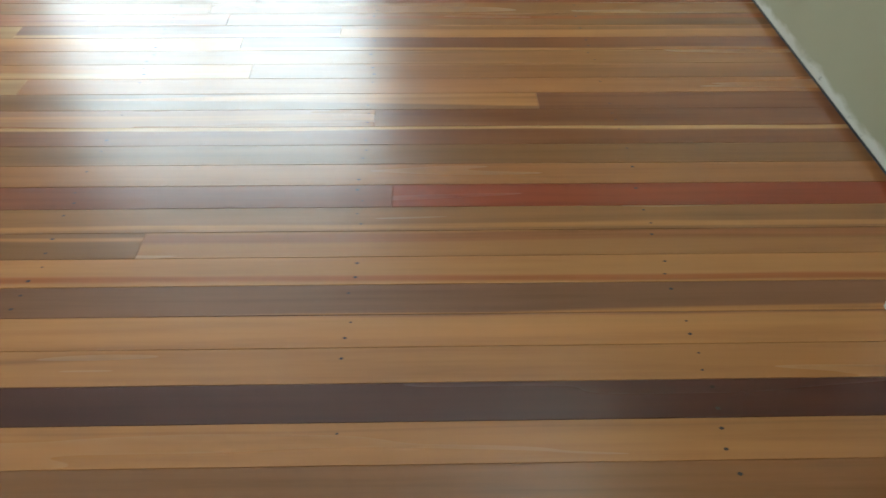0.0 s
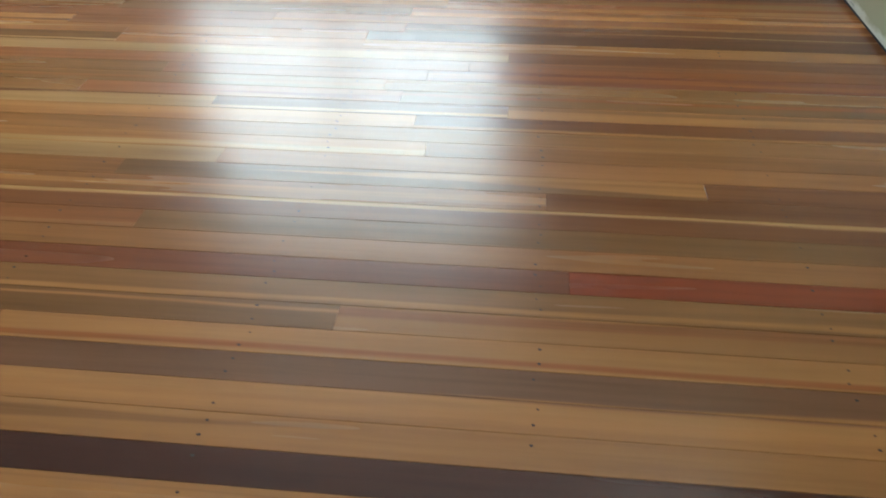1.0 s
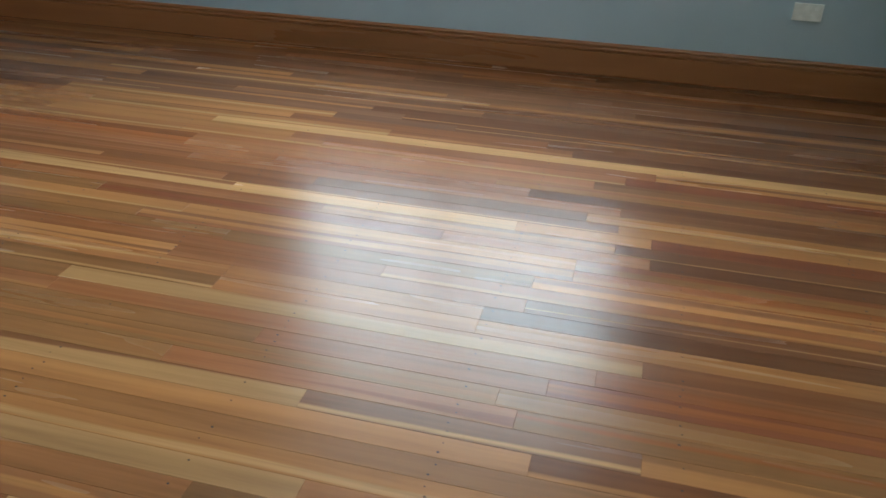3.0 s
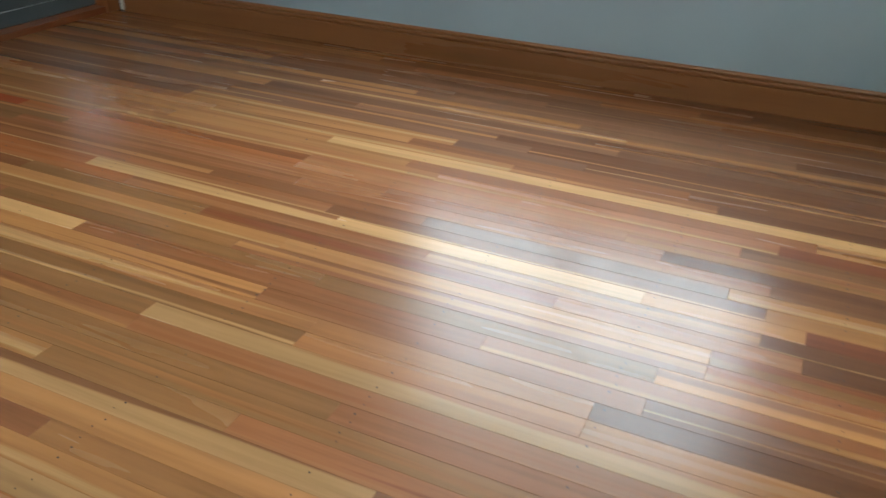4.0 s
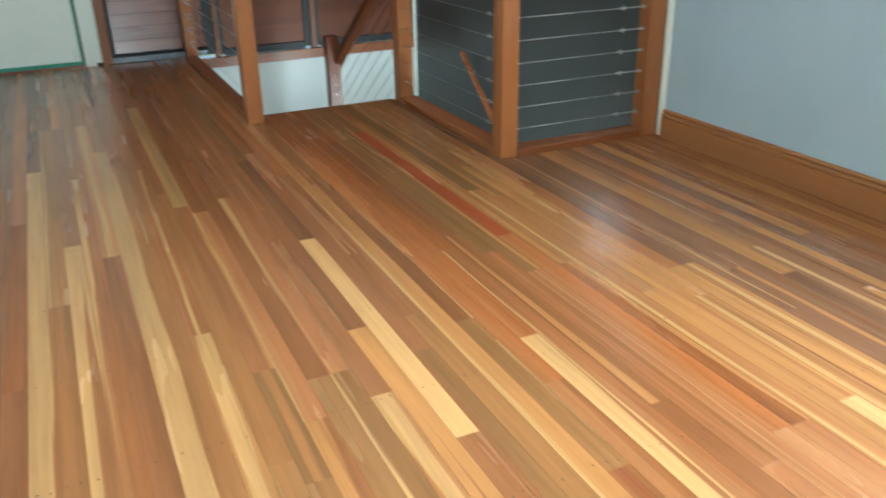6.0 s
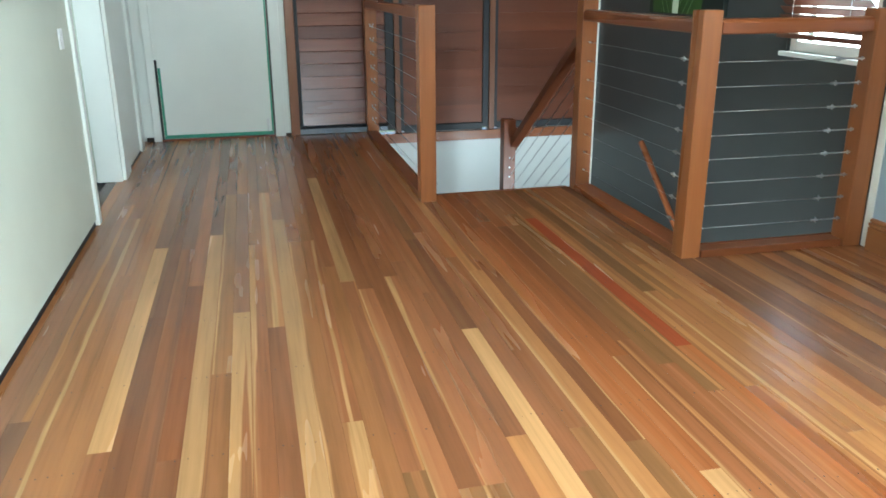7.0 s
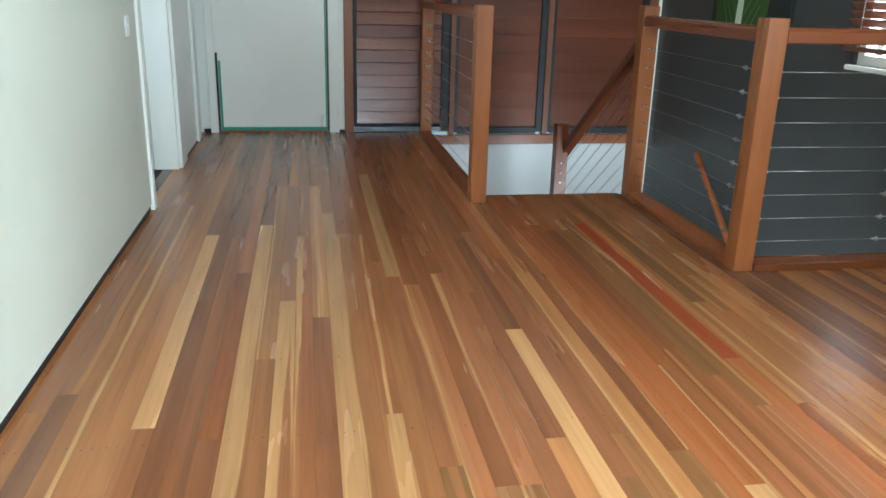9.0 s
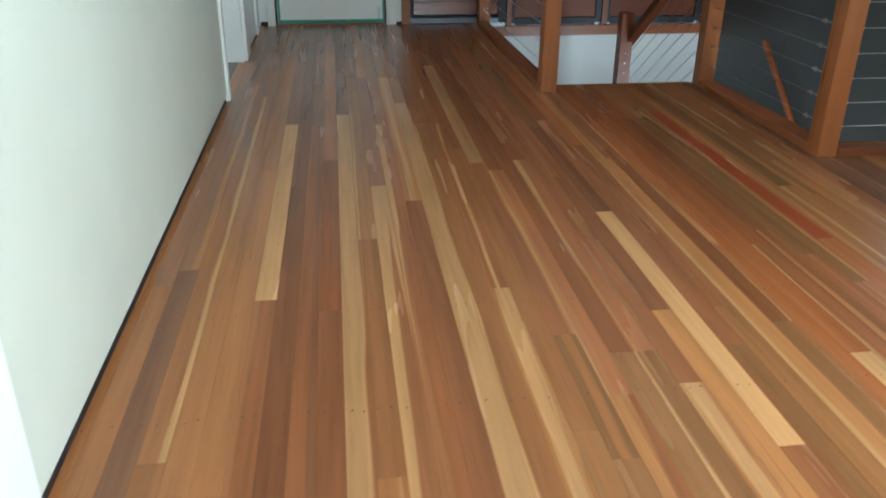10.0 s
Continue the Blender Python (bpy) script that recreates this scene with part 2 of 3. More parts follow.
LEAF = paint("leaf_green_print", (0.010, 0.034, 0.007), 0.5, 0.35, 0.0, (0.042, 0.105, 0.020))
LEAFVEIN = plain("leaf_vein_print", (0.20, 0.34, 0.14), 0.5)
LEAFRIB = plain("pale_leaf_rib", (0.60, 0.72, 0.52), 0.5)
PAPER = plain("print_paper", (0.55, 0.52, 0.45), 0.6)
GRASS = plain("outdoor_grass", (0.06, 0.09, 0.03), 0.9)
PANE, nt_, bs_ = shader("window_glass")
bs_.inputs["Base Color"].default_value = (1, 1, 1, 1)
bs_.inputs["Roughness"].default_value = 0.0
bs_.inputs["Transmission Weight"].default_value = 1.0


# ---- building helpers ----
def box(bm, x0, x1, y0, y1, z0, z1, bevel=0.0, seg=2):
    made = bmesh.ops.create_cube(bm, size=1.0)["verts"]
    for v in made:
        v.co = Vector((x0 + (v.co.x + 0.5) * (x1 - x0), y0 + (v.co.y + 0.5) * (y1 - y0), z0 + (v.co.z + 0.5) * (z1 - z0)))
    if bevel > 0:
        edges = list({e for v in made for e in v.link_edges})
        bmesh.ops.bevel(bm, geom=edges, offset=bevel, segments=seg, profile=0.5, affect="EDGES")
    return bm


def boxed(x0, x1, y0, y1, z0, z1, bevel=0.0, seg=2):
    return box(bmesh.new(), x0, x1, y0, y1, z0, z1, bevel, seg)


def rod(bm, a, b, r, sides=8):
    a, b = Vector(a), Vector(b)
    m = Matrix.Translation((a + b) / 2) @ (b - a).to_track_quat("Z", "Y").to_matrix().to_4x4()
    bmesh.ops.create_cone(bm, cap_ends=True, segments=sides, radius1=r, radius2=r, depth=(b - a).length, matrix=m)
    return bm


def extruded(profile, axis, lo, hi):
    """A closed profile of (u, v) pulled along an axis: x takes (y, z), y takes (x, z)."""
    bm = bmesh.new()
    def at(p, w):
        return (w, p[0], p[1]) if axis == "x" else (p[0], w, p[1])
    a = [bm.verts.new(at(p, lo)) for p in profile]
    b = [bm.verts.new(at(p, hi)) for p in profile]
    n = len(profile)
    for k in range(n):
        bm.faces.new((a[k], a[(k + 1) % n], b[(k + 1) % n], b[k]))
    bm.faces.new(a[::-1])
    bm.faces.new(b)
    bmesh.ops.recalc_face_normals(bm, faces=bm.faces)
    return bm


def meshed(name, bm, material, smooth=False):
    me = bpy.data.meshes.new(name)
    bmesh.ops.recalc_face_normals(bm, faces=bm.faces)
    bm.to_mesh(me)
    bm.free()
    me.materials.append(material)
    if smooth:
        for p in me.polygons:
            p.use_smooth = True
    return me


def thing(name, bm=None, material=None, label="", category="", group="", kind="", at=None):
    ob = new(name, meshed(name, bm, material) if bm else None)
    if at:
        ob.location = at
    return tagged(ob, label, category, group, kind)


def part(name, bm, material, parent, label="", smooth=False):
    ob = new(name, meshed(name, bm, material, smooth))
    ob.parent = parent
    if parent.type == "EMPTY":
        ob.matrix_parent_inverse = Matrix.Translation(parent.location).inverted()
    return tagged(ob, label)


# ---- plan ----
EAST, SOUTH, NORTH, WEST = 4.03, -0.475, 7.84, 0.49
STAIR = 4.22  # face of the stairwell wall, set back behind the room wall
TOP, LOW = 2.60, -2.70
WELL_X, WELL_Y, WELL_Y2 = 2.28, 5.72, 4.40


# ---- large structure ----
def build_setting():
    st = dict(kind="structure", category="wall")
    # east wall with two window openings
    bm = bmesh.new()
    e0, e1 = EAST, EAST + 0.14
    for y0, y1, z0, z1 in ((-0.62, 0.56, LOW, TOP), (0.56, 2.43, LOW, 0.80), (0.56, 2.43, 2.20, TOP), (2.43, 3.50, LOW, TOP),
                           (3.50, 4.16, LOW, 0.82), (3.50, 4.16, 2.20, TOP), (4.16, 4.25, LOW, TOP)):
        box(bm, e0, e1, y0, y1, z0, z1)
    thing("wall_east", bm, GREY, "blue-grey painted wall with window openings", **st)
    bm = bmesh.new()
    s0, s1 = STAIR, STAIR + 0.14
    for y0, y1, z0, z1 in ((4.40, 4.62, LOW, TOP), (4.62, 5.29, LOW, 0.805), (4.62, 5.29, 2.20, TOP), (5.29, 8.0, LOW, TOP)):
        box(bm, s0, s1, y0, y1, z0, z1)
    box(bm, e0, s1, 4.297, 4.40, LOW, TOP)
    thing("wall_end", boxed(EAST - 0.004, s1, 4.252, 4.295, 0.002, TOP - 0.002, 0.002), WHITE, "white painted end of the blue-grey wall", kind="structure", category="trim")
    thing("corner_strip", boxed(STAIR - 0.026, STAIR - 0.001, NORTH - 0.02, NORTH + 0.015, LOW, TOP - 0.002, 0.002), WHITE, "thin white strip down the stairwell corner", kind="structure", category="trim")
    thing("wall_stair", bm, CHARCOAL, "charcoal painted wall of the stairwell", **st)
    # the high opening is unseen, added for the south fill lamp
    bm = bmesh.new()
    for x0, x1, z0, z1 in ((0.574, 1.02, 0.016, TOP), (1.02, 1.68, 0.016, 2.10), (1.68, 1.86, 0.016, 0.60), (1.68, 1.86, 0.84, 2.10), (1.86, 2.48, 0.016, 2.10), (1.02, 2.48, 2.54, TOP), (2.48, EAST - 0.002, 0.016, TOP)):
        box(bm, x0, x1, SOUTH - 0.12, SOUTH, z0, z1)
    thing("wall_south", bm, SHADED_CREAM, "yellowish cream wall, shade put into its paint, scuffed along its foot", **st)
    bm = boxed(0.44, 0.572, -0.60, -0.335, 0.004, TOP, 0.003)
    thing("wall_end_trim", bm, WHITE, "white chipped end post of the cream wall", kind="structure", category="trim")
    bm = bmesh.new()
    box(bm, -2.0, 0.438, SOUTH - 0.12, SOUTH, 0, TOP)
    thing("wall_south_west", bm, CREAM, "plain cream painted wall", **st)
    bm = bmesh.new()
    box(bm, -2.12, -2.0, -0.6, 2.52, 0, TOP)
    thing("wall_west", bm, CREAM, "plain cream painted wall", **st)
    thing("wall_inner", boxed(-2.0, 0.378, 2.26, 2.40, 0, TOP), CREAM, "plain cream wall of the open room", **st)
    thing("wall_hall", boxed(WEST - 0.10, WEST, 2.46, 5.52, 0.034, TOP), CREAM, "cream painted hall wall with a dark gap at the floor", **st)
    thing("hall_gap", boxed(WEST - 0.09, WEST - 0.006, 2.47, 5.51, 0.0, 0.034), BLACK, "dark gap under the hall wall lining", kind="structure", category="trim")
    thing("south_gap", boxed(0.58, EAST - 0.01, SOUTH - 0.10, SOUTH - 0.010, 0.0, 0.016), BLACK, "dark gap under the cream wall lining", kind="structure", category="trim")
    # wall end casing near the open room, and casing at the hall doorway
    thing("architrave", boxed(WEST - 0.11, WEST + 0.014, 2.25, 2.458, 0, TOP - 0.01, 0.003), WHITE, "white gloss casing at the end of the hall wall", kind="structure", category="trim")
    thing("architrave", boxed(WEST - 0.11, WEST + 0.014, 5.522, 5.585, 0, TOP - 0.01, 0.003), WHITE, "white gloss casing beside the hall doorway", kind="structure", category="trim")
    thing("doorway_jamb", boxed(WEST - 0.15, WEST - 0.004, 6.50, 6.62, 0, TOP - 0.01, 0.003), WHITE, "white gloss jamb of the hall doorway", kind="structure", category="trim")
    thing("architrave", boxed(WEST - 0.03, WEST + 0.016, 6.54, 6.70, 0, TOP - 0.01, 0.004), WHITE, "white gloss casing beside the hall doorway", kind="structure", category="trim")
    # unseen wall; its opening is added to let the hall fill lamp in
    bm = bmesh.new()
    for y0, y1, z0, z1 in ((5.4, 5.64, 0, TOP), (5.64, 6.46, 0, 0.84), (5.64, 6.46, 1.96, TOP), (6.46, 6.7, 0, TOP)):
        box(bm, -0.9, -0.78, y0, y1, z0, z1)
    thing("wall_hall_room", bm, CREAM, "plain cream wall with an added, unseen opening behind the hall doorway", **st)
    thing("wall_hall_side", boxed(-0.78, WEST - 0.12, 5.40, 5.515, 0, TOP), CREAM, "plain cream wall behind the hall doorway", **st)
    thing("wall_hall_far", boxed(WEST - 0.14, WEST - 0.022, 6.70, NORTH, 0, TOP), WHITE, "white painted hall wall by the doors", **st)
    thing("wall_hall_side", boxed(-0.78, WEST - 0.15, 6.52, 6.64, 0, TOP), CREAM, "plain cream wall behind the hall doorway", **st)
    # north wall: above and around door and glazing, and the pale wall of the lower flight
    bm = bmesh.new()
    n0, n1 = NORTH + 0.02, NORTH + 0.14
    for x0, x1, z0, z1 in ((0.30, 0.585, 0, TOP), (0.585, 1.50, 2.05, TOP), (1.50, 1.60, 0, TOP), (1.60, STAIR, 2.08, TOP)):
        box(bm, x0, x1, n0, n1, z0, z1)
    thing("wall_north", bm, WHITE, "white painted end wall round a door", **st)
    thing("wall_north_lower", boxed(1.60, STAIR, n0, n1, LOW, -0.10), LOWER, "pale painted wall of the lower flight", **st)
    thing("wall_stair_side", boxed(WELL_X - 0.12, WELL_X - 0.004, WELL_Y - 1.4, NORTH + 0.02, LOW, -0.16), LOWER, "pale painted side wall of the stairwell", **st)
    # opening at x 3.30 to 3.96 is added for the stairwell fill lamp
    bm = bmesh.new()
    for x0, x1, z0, z1 in ((WELL_X - 0.004, 3.30, LOW, -0.16), (3.30, 3.96, -0.62, -0.16), (3.96, STAIR, LOW, -0.16)):
        box(bm, x0, x1, WELL_Y2 - 0.13, WELL_Y2 - 0.02, z0, z1)
    thing("wall_stair_south", bm, LOWER, "pale painted wall under the upper floor with an added, unseen opening", **st)
    thing("floor_lower", boxed(WELL_X - 0.12, STAIR, WELL_Y2 - 0.1, NORTH + 0.1, LOW - 0.1, LOW), board_material("b", "h"), "timber floor at the foot of the stairs", "floor", kind="structure")
    thing("ceiling", boxed(-2.12, STAIR + 0.14, -0.6, NORTH + 0.14, TOP, TOP + 0.12), CEIL, "plain white painted ceiling", "ceiling", kind="structure")
    thing("ground", boxed(-60, 60, -60, 60, -3.2, -3.0), GRASS, "grass outside the house", "ground", kind="structure")


build_setting()


def build_baseboard():
    # tall timber skirting with a double bead at its top
    x = EAST
    prof = [(x, 0.0), (x - 0.022, 0.0), (x - 0.022, 0.106), (x - 0.0145, 0.108), (x - 0.0145, 0.112), (x - 0.021, 0.114), (x - 0.0225, 0.120), (x - 0.020, 0.126),
            (x - 0.011, 0.1275), (x - 0.011, 0.131), (x - 0.016, 0.133), (x - 0.017, 0.138), (x - 0.013, 0.144), (x - 0.006, 0.147), (x, 0.147)]
    thing("baseboard", extruded(prof, "y", SOUTH + 0.002, 4.245), SKIRT, "red-brown timber skirting with a beaded top", "baseboard", kind="structure")


build_baseboard()


# ---- doors ----
def build_doors():
    d = thing("door_1", kind="structure", label="white flush door edged with green masking tape", category="door", at=(1.04, NORTH, 0))
    leaf = part("door_leaf", boxed(0.622, 1.462, NORTH + 0.022, NORTH + 0.06, 0.015, 2.03, 0.002), WHITE, d)
    part("tape", boxed(0.624, 1.462, NORTH + 0.018, NORTH + 0.0205, 0.016, 0.042), TAPE, leaf, "green masking tape along the door's foot")
    part("tape", boxed(0.624, 0.642, NORTH + 0.018, NORTH + 0.0205, 0.043, 0.56), TAPE, leaf, "green masking tape along the door's edge")
    part("tape", boxed(1.450, 1.462, NORTH + 0.018, NORTH + 0.0205, 0.043, 1.10), TAPE, leaf, "green masking tape along the door's edge")
    part("door_stop", rod(bmesh.new(), (1.425, NORTH - 0.02, 0.05), (1.425, NORTH - 0.02, 0.15), 0.012, 10), PLASTIC, d, "white upright catch at the door's foot")
    part("gap_strip", boxed(0.604, 0.620, NORTH + 0.014, NORTH + 0.03, 0.0, 0.62), BLACK, d, "dark gap beside the door")
    part("door_stop", boxed(0.604, 0.6215, NORTH + 0.016, NORTH + 0.06, 0.622, 2.03), WHITE, d)
    part("gap_strip", boxed(1.464, 1.478, NORTH + 0.014, NORTH + 0.03, 0.0, 2.03), BLACK, d, "dark gap beside the door")
    part("threshold", boxed(0.604, 1.478, NORTH - 0.004, NORTH + 0.06, 0.001, 0.013), SLAT, d, "dark timber threshold")
    part("jamb", boxed(0.545, 0.604, NORTH - 0.012, NORTH + 0.07, 0.0, 2.10, 0.004), WHITE, d)
    part("jamb", boxed(1.478, 1.556, NORTH - 0.012, NORTH + 0.07, 0.0, 2.10, 0.004), WHITE, d)
    part("head", boxed(0.604, 1.478, NORTH - 0.012, NORTH + 0.07, 2.035, 2.10, 0.004), WHITE, d)
    part("plinth", boxed(0.49, 0.543, NORTH - 0.004, NORTH + 0.018, 0.0, 0.03), DUST, d)
    part("plinth", boxed(1.558, 1.60, NORTH - 0.004, NORTH + 0.018, 0.0, 0.02), DUST, d)
    d = thing("door_2", kind="structure", label="white flush side door in a white frame", category="door", at=(WEST, 7.2, 0))
    part("door_leaf", boxed(WEST - 0.02, WEST - 0.006, 6.80, 7.44, 0.012, 2.03, 0.002), WHITE, d)
    part("jamb", boxed(WEST - 0.02, WEST + 0.012, 6.71, 6.79, 0.0, 2.10, 0.004), WHITE, d)
    part("jamb", boxed(WEST - 0.02, WEST + 0.012, 7.45, 7.60, 0.0, 2.10, 0.004), WHITE, d)
    part("threshold", boxed(WEST - 0.02, WEST - 0.003, 6.795, 7.445, 0.0, 0.010), BLACK, d, "dark gap under the door")


build_doors()


# ---- north glazing: timber louvres and panels ----
def build_louvres():
    z0, z1 = 0.07, 2.05
    w = thing("window_louvre", kind="structure", label="timber louvre window beside the door", category="louvre window", at=(1.95, NORTH, 0))
    part("frame", boxed(1.602, 1.672, NORTH - 0.01, NORTH + 0.08, 0.0, 2.08, 0.004), FRAME_Z, w)
    part("seal", boxed(1.673, 1.70, NORTH + 0.01, NORTH + 0.07, 0.06, 2.06), BLACK, w, "black rubber channel")
    part("sill", boxed(1.673, 2.39, NORTH - 0.006, NORTH + 0.07, 0.004, 0.046, 0.003), ALU, w, "grey aluminium sill")
    part("seal", boxed(2.39, 2.455, NORTH + 0.01, NORTH + 0.07, 0.004, 2.06), BLACK, w, "black rubber channel")
    # unseen black sheet, added to stop outdoor light leaking between the slats
    part("backing", boxed(1.68, 2.40, NORTH + 0.074, NORTH + 0.088, 0.0, 2.07), BLACK, w)
    z = z0
    while z < z1:
        prof = [(NORTH + 0.020, z), (NORTH + 0.030, z - 0.004), (NORTH + 0.052, z + 0.098), (NORTH + 0.042, z + 0.102)]
        part("slat", extruded(prof, "x", 1.702, 2.388), SLAT, w)
        z += 0.098
    for x0, x1 in ((2.53, 3.205), (3.335, 4.065)):
        p = thing("timber_panel_window", kind="structure", label="closed red-brown timber louvre panel above the stairs", category="louvre window", at=((x0 + x1) / 2, NORTH, 0))
        z = 0.04
        while z < z1:
            prof = [(NORTH + 0.022, z), (NORTH + 0.034, z - 0.002), (NORTH + 0.040, z + 0.148), (NORTH + 0.028, z + 0.150)]
            part("slat", extruded(prof, "x", x0, x1), PANEL, p)
            z += 0.149
        part("seal", boxed(x0 - 0.028, x0 - 0.002, NORTH + 0.006, NORTH + 0.06, 0.0, 2.06), BLACK, p, "black rubber channel")
        part("seal", boxed(x1 + 0.002, x1 + 0.05, NORTH + 0.006, NORTH + 0.06, 0.0, 2.06), BLACK, p, "black rubber channel")
        # another added black sheet, hidden behind the panel against light leaks
        part("backing", boxed(x0 - 0.02, x1 + 0.02, NORTH + 0.064, NORTH + 0.078, -0.015, 2.07), BLACK, p)
        part("seal", boxed(x0, x1, NORTH + 0.004, NORTH + 0.02, -0.015, 0.036), BLACK, p, "black rubber channel")
    for x0, x1 in ((2.457, 2.50), (3.258, 3.305), (4.12, 4.192)):
        thing("mullion", boxed(x0, x1, NORTH - 0.012, NORTH + 0.08, -0.02, 2.08, 0.003), FRAME_Z, "red-brown timber mullion between louvre panels", "trim", kind="structure")
    thing("stair_sill", boxed(WELL_X, STAIR - 0.03, NORTH - 0.03, NORTH + 0.10, -0.10, -0.022, 0.003), RAIL_X, "red-brown timber sill over the pale lower wall", "trim", kind="structure")


build_louvres()


# ---- windows in the east wall ----
def build_window(name, x, y0, y1, z0, z1, mull, label):
    w = thing(name, kind="structure", label=label, category="window", at=(x, (y0 + y1) / 2, z0))
    f = 0.055
    part("sill", boxed(x - 0.030, x + 0.10, y0 - 0.03, y1 + 0.03, z0 - 0.025, z0, 0.004), WHITE, w)
    part("frame", boxed(x + 0.02, x + 0.09, y0, y0 + f, z0, z1, 0.003), WHITE, w)
    part("frame", boxed(x + 0.02, x + 0.09, y1 - f, y1, z0, z1, 0.003), WHITE, w)
    part("frame", boxed(x + 0.02, x + 0.09, y0 + f, y1 - f, z0, z0 + f, 0.003), WHITE, w)
    part("frame", boxed(x + 0.02, x + 0.09, y0 + f, y1 - f, z1 - f, z1, 0.003), WHITE, w)
    lights = [(y0 + f, y1 - f)]
    if mull:
        part("mullion", boxed(x + 0.02, x + 0.09, mull - 0.026, mull + 0.026, z0 + f, z1 - f, 0.003), WHITE, w)
        lights = [(y0 + f, mull - 0.026), (mull + 0.026, y1 - f)]
    for a, b in lights:
        g = part("pane", boxed(x + 0.052, x + 0.056, a, b, z0 + f, z1 - f), PANE, w)
        g.visible_shadow = False
    if mull:
        part("casing", boxed(x - 0.016, x - 0.001, y0 - 0.075, y0 - 0.005, z0 + 0.001, z1 + 0.07, 0.003), WHITE, w)
        part("casing", boxed(x - 0.016, x - 0.001, y1 + 0.005, y1 + 0.075, z0 + 0.001, z1 + 0.07, 0.003), WHITE, w)
    return w


build_window("window_1", EAST, 0.56, 2.43, 0.80, 2.20, 1.555, "bright two-light window in a white frame")
build_window("window_2", EAST, 3.50, 4.16, 0.82, 2.20, 0, "narrow window in a white frame behind a timber blind")
build_window("window_3", STAIR, 4.62, 5.29, 0.805, 2.20, 0, "stairwell window in a white frame behind a timber blind")


def build_blind(x, y0, y1, z0):
    b = thing("venetian_blind", label="dark timber venetian blind hanging before the window", category="blind", group="window blinds", at=(x - 0.03, (y0 + y1) / 2, z0))
    z = z0 + 0.060
    while z < 2.16:
        prof = [(x - 0.056, z + 0.016), (x - 0.054, z + 0.020), (x - 0.018, z - 0.015), (x - 0.020, z - 0.019)]
        part("slat", extruded(prof, "y", y0, y1), BLIND, b)
        z += 0.043
    part("bottom_rail", boxed(x - 0.062, x - 0.018, y0, y1, z0, z0 + 0.025, 0.004), BLIND, b)
    part("head_rail", boxed(x - 0.065, x - 0.014, y0, y1, 2.15, 2.20, 0.003), BLIND, b)
    for y in (y0 + 0.12, y1 - 0.12):
        part("cord", rod(bmesh.new(), (x - 0.062, y, z0 + 0.02), (x - 0.062, y, 2.15), 0.0012, 6), PLASTIC, b)


build_blind(EAST, 3.49, 4.16, 0.826)
build_blind(STAIR, 4.63, 5.31, 0.880)


# ---- balustrades ----
CABLES = [0.125 + 0.104 * k for k in range(8)]


def post_mesh(x, y, z0, z1, w=0.09):
    bm = boxed(x - w / 2, x + w / 2, y - w / 2, y + w / 2, z0, z1, 0.004, 2)
    return bm


def rail_mesh(axis, lo, hi, c, z0=0.968, z1=1.030, w=0.068):
    h = w / 2
    prof = [(c - h, z0 + 0.006), (c - h + 0.006, z0), (c + h - 0.006, z0), (c + h, z0 + 0.006), (c + h, z1 - 0.016),
            (c + h - 0.006, z1 - 0.005), (c + h - 0.018, z1), (c - h + 0.018, z1), (c - h + 0.006, z1 - 0.005), (c - h, z1 - 0.016)]
    return extruded(prof, axis, lo, hi)


def cable_run(parent, a, b, turn_at_end=True, wire=0.0015):
    """One steel cable from a to b with an eye bolt, a swaged end and a turnbuckle."""
    a, b = Vector(a), Vector(b)
    d = (b - a).normalized()
    c = part("cable", rod(bmesh.new(), a, b, wire, 6), STEEL, parent, smooth=True)
    e = b if turn_at_end else a
    s = -d if turn_at_end else d
    bm = bmesh.new()
    rod(bm, e, e + s * 0.030, 0.0045)
    rod(bm, e + s * 0.025, e + s * 0.125, 0.0030)
    rod(bm, e + s * 0.118, e + s * 0.150, 0.0058)
    rod(bm, e + s * 0.128 + Vector((0, 0, 0.011)), e + s * 0.128 - Vector((0, 0, 0.011)), 0.0040)
    rod(bm, e + s * 0.012 + Vector((0, 0, 0.009)), e + s * 0.012 - Vector((0, 0, 0.009)), 0.0038)
    part("turnbuckle", bm, STEEL, c)
    o = a if turn_at_end else b
    part("swage", rod(bmesh.new(), o, o - s * 0.022, 0.0042), STEEL, c)


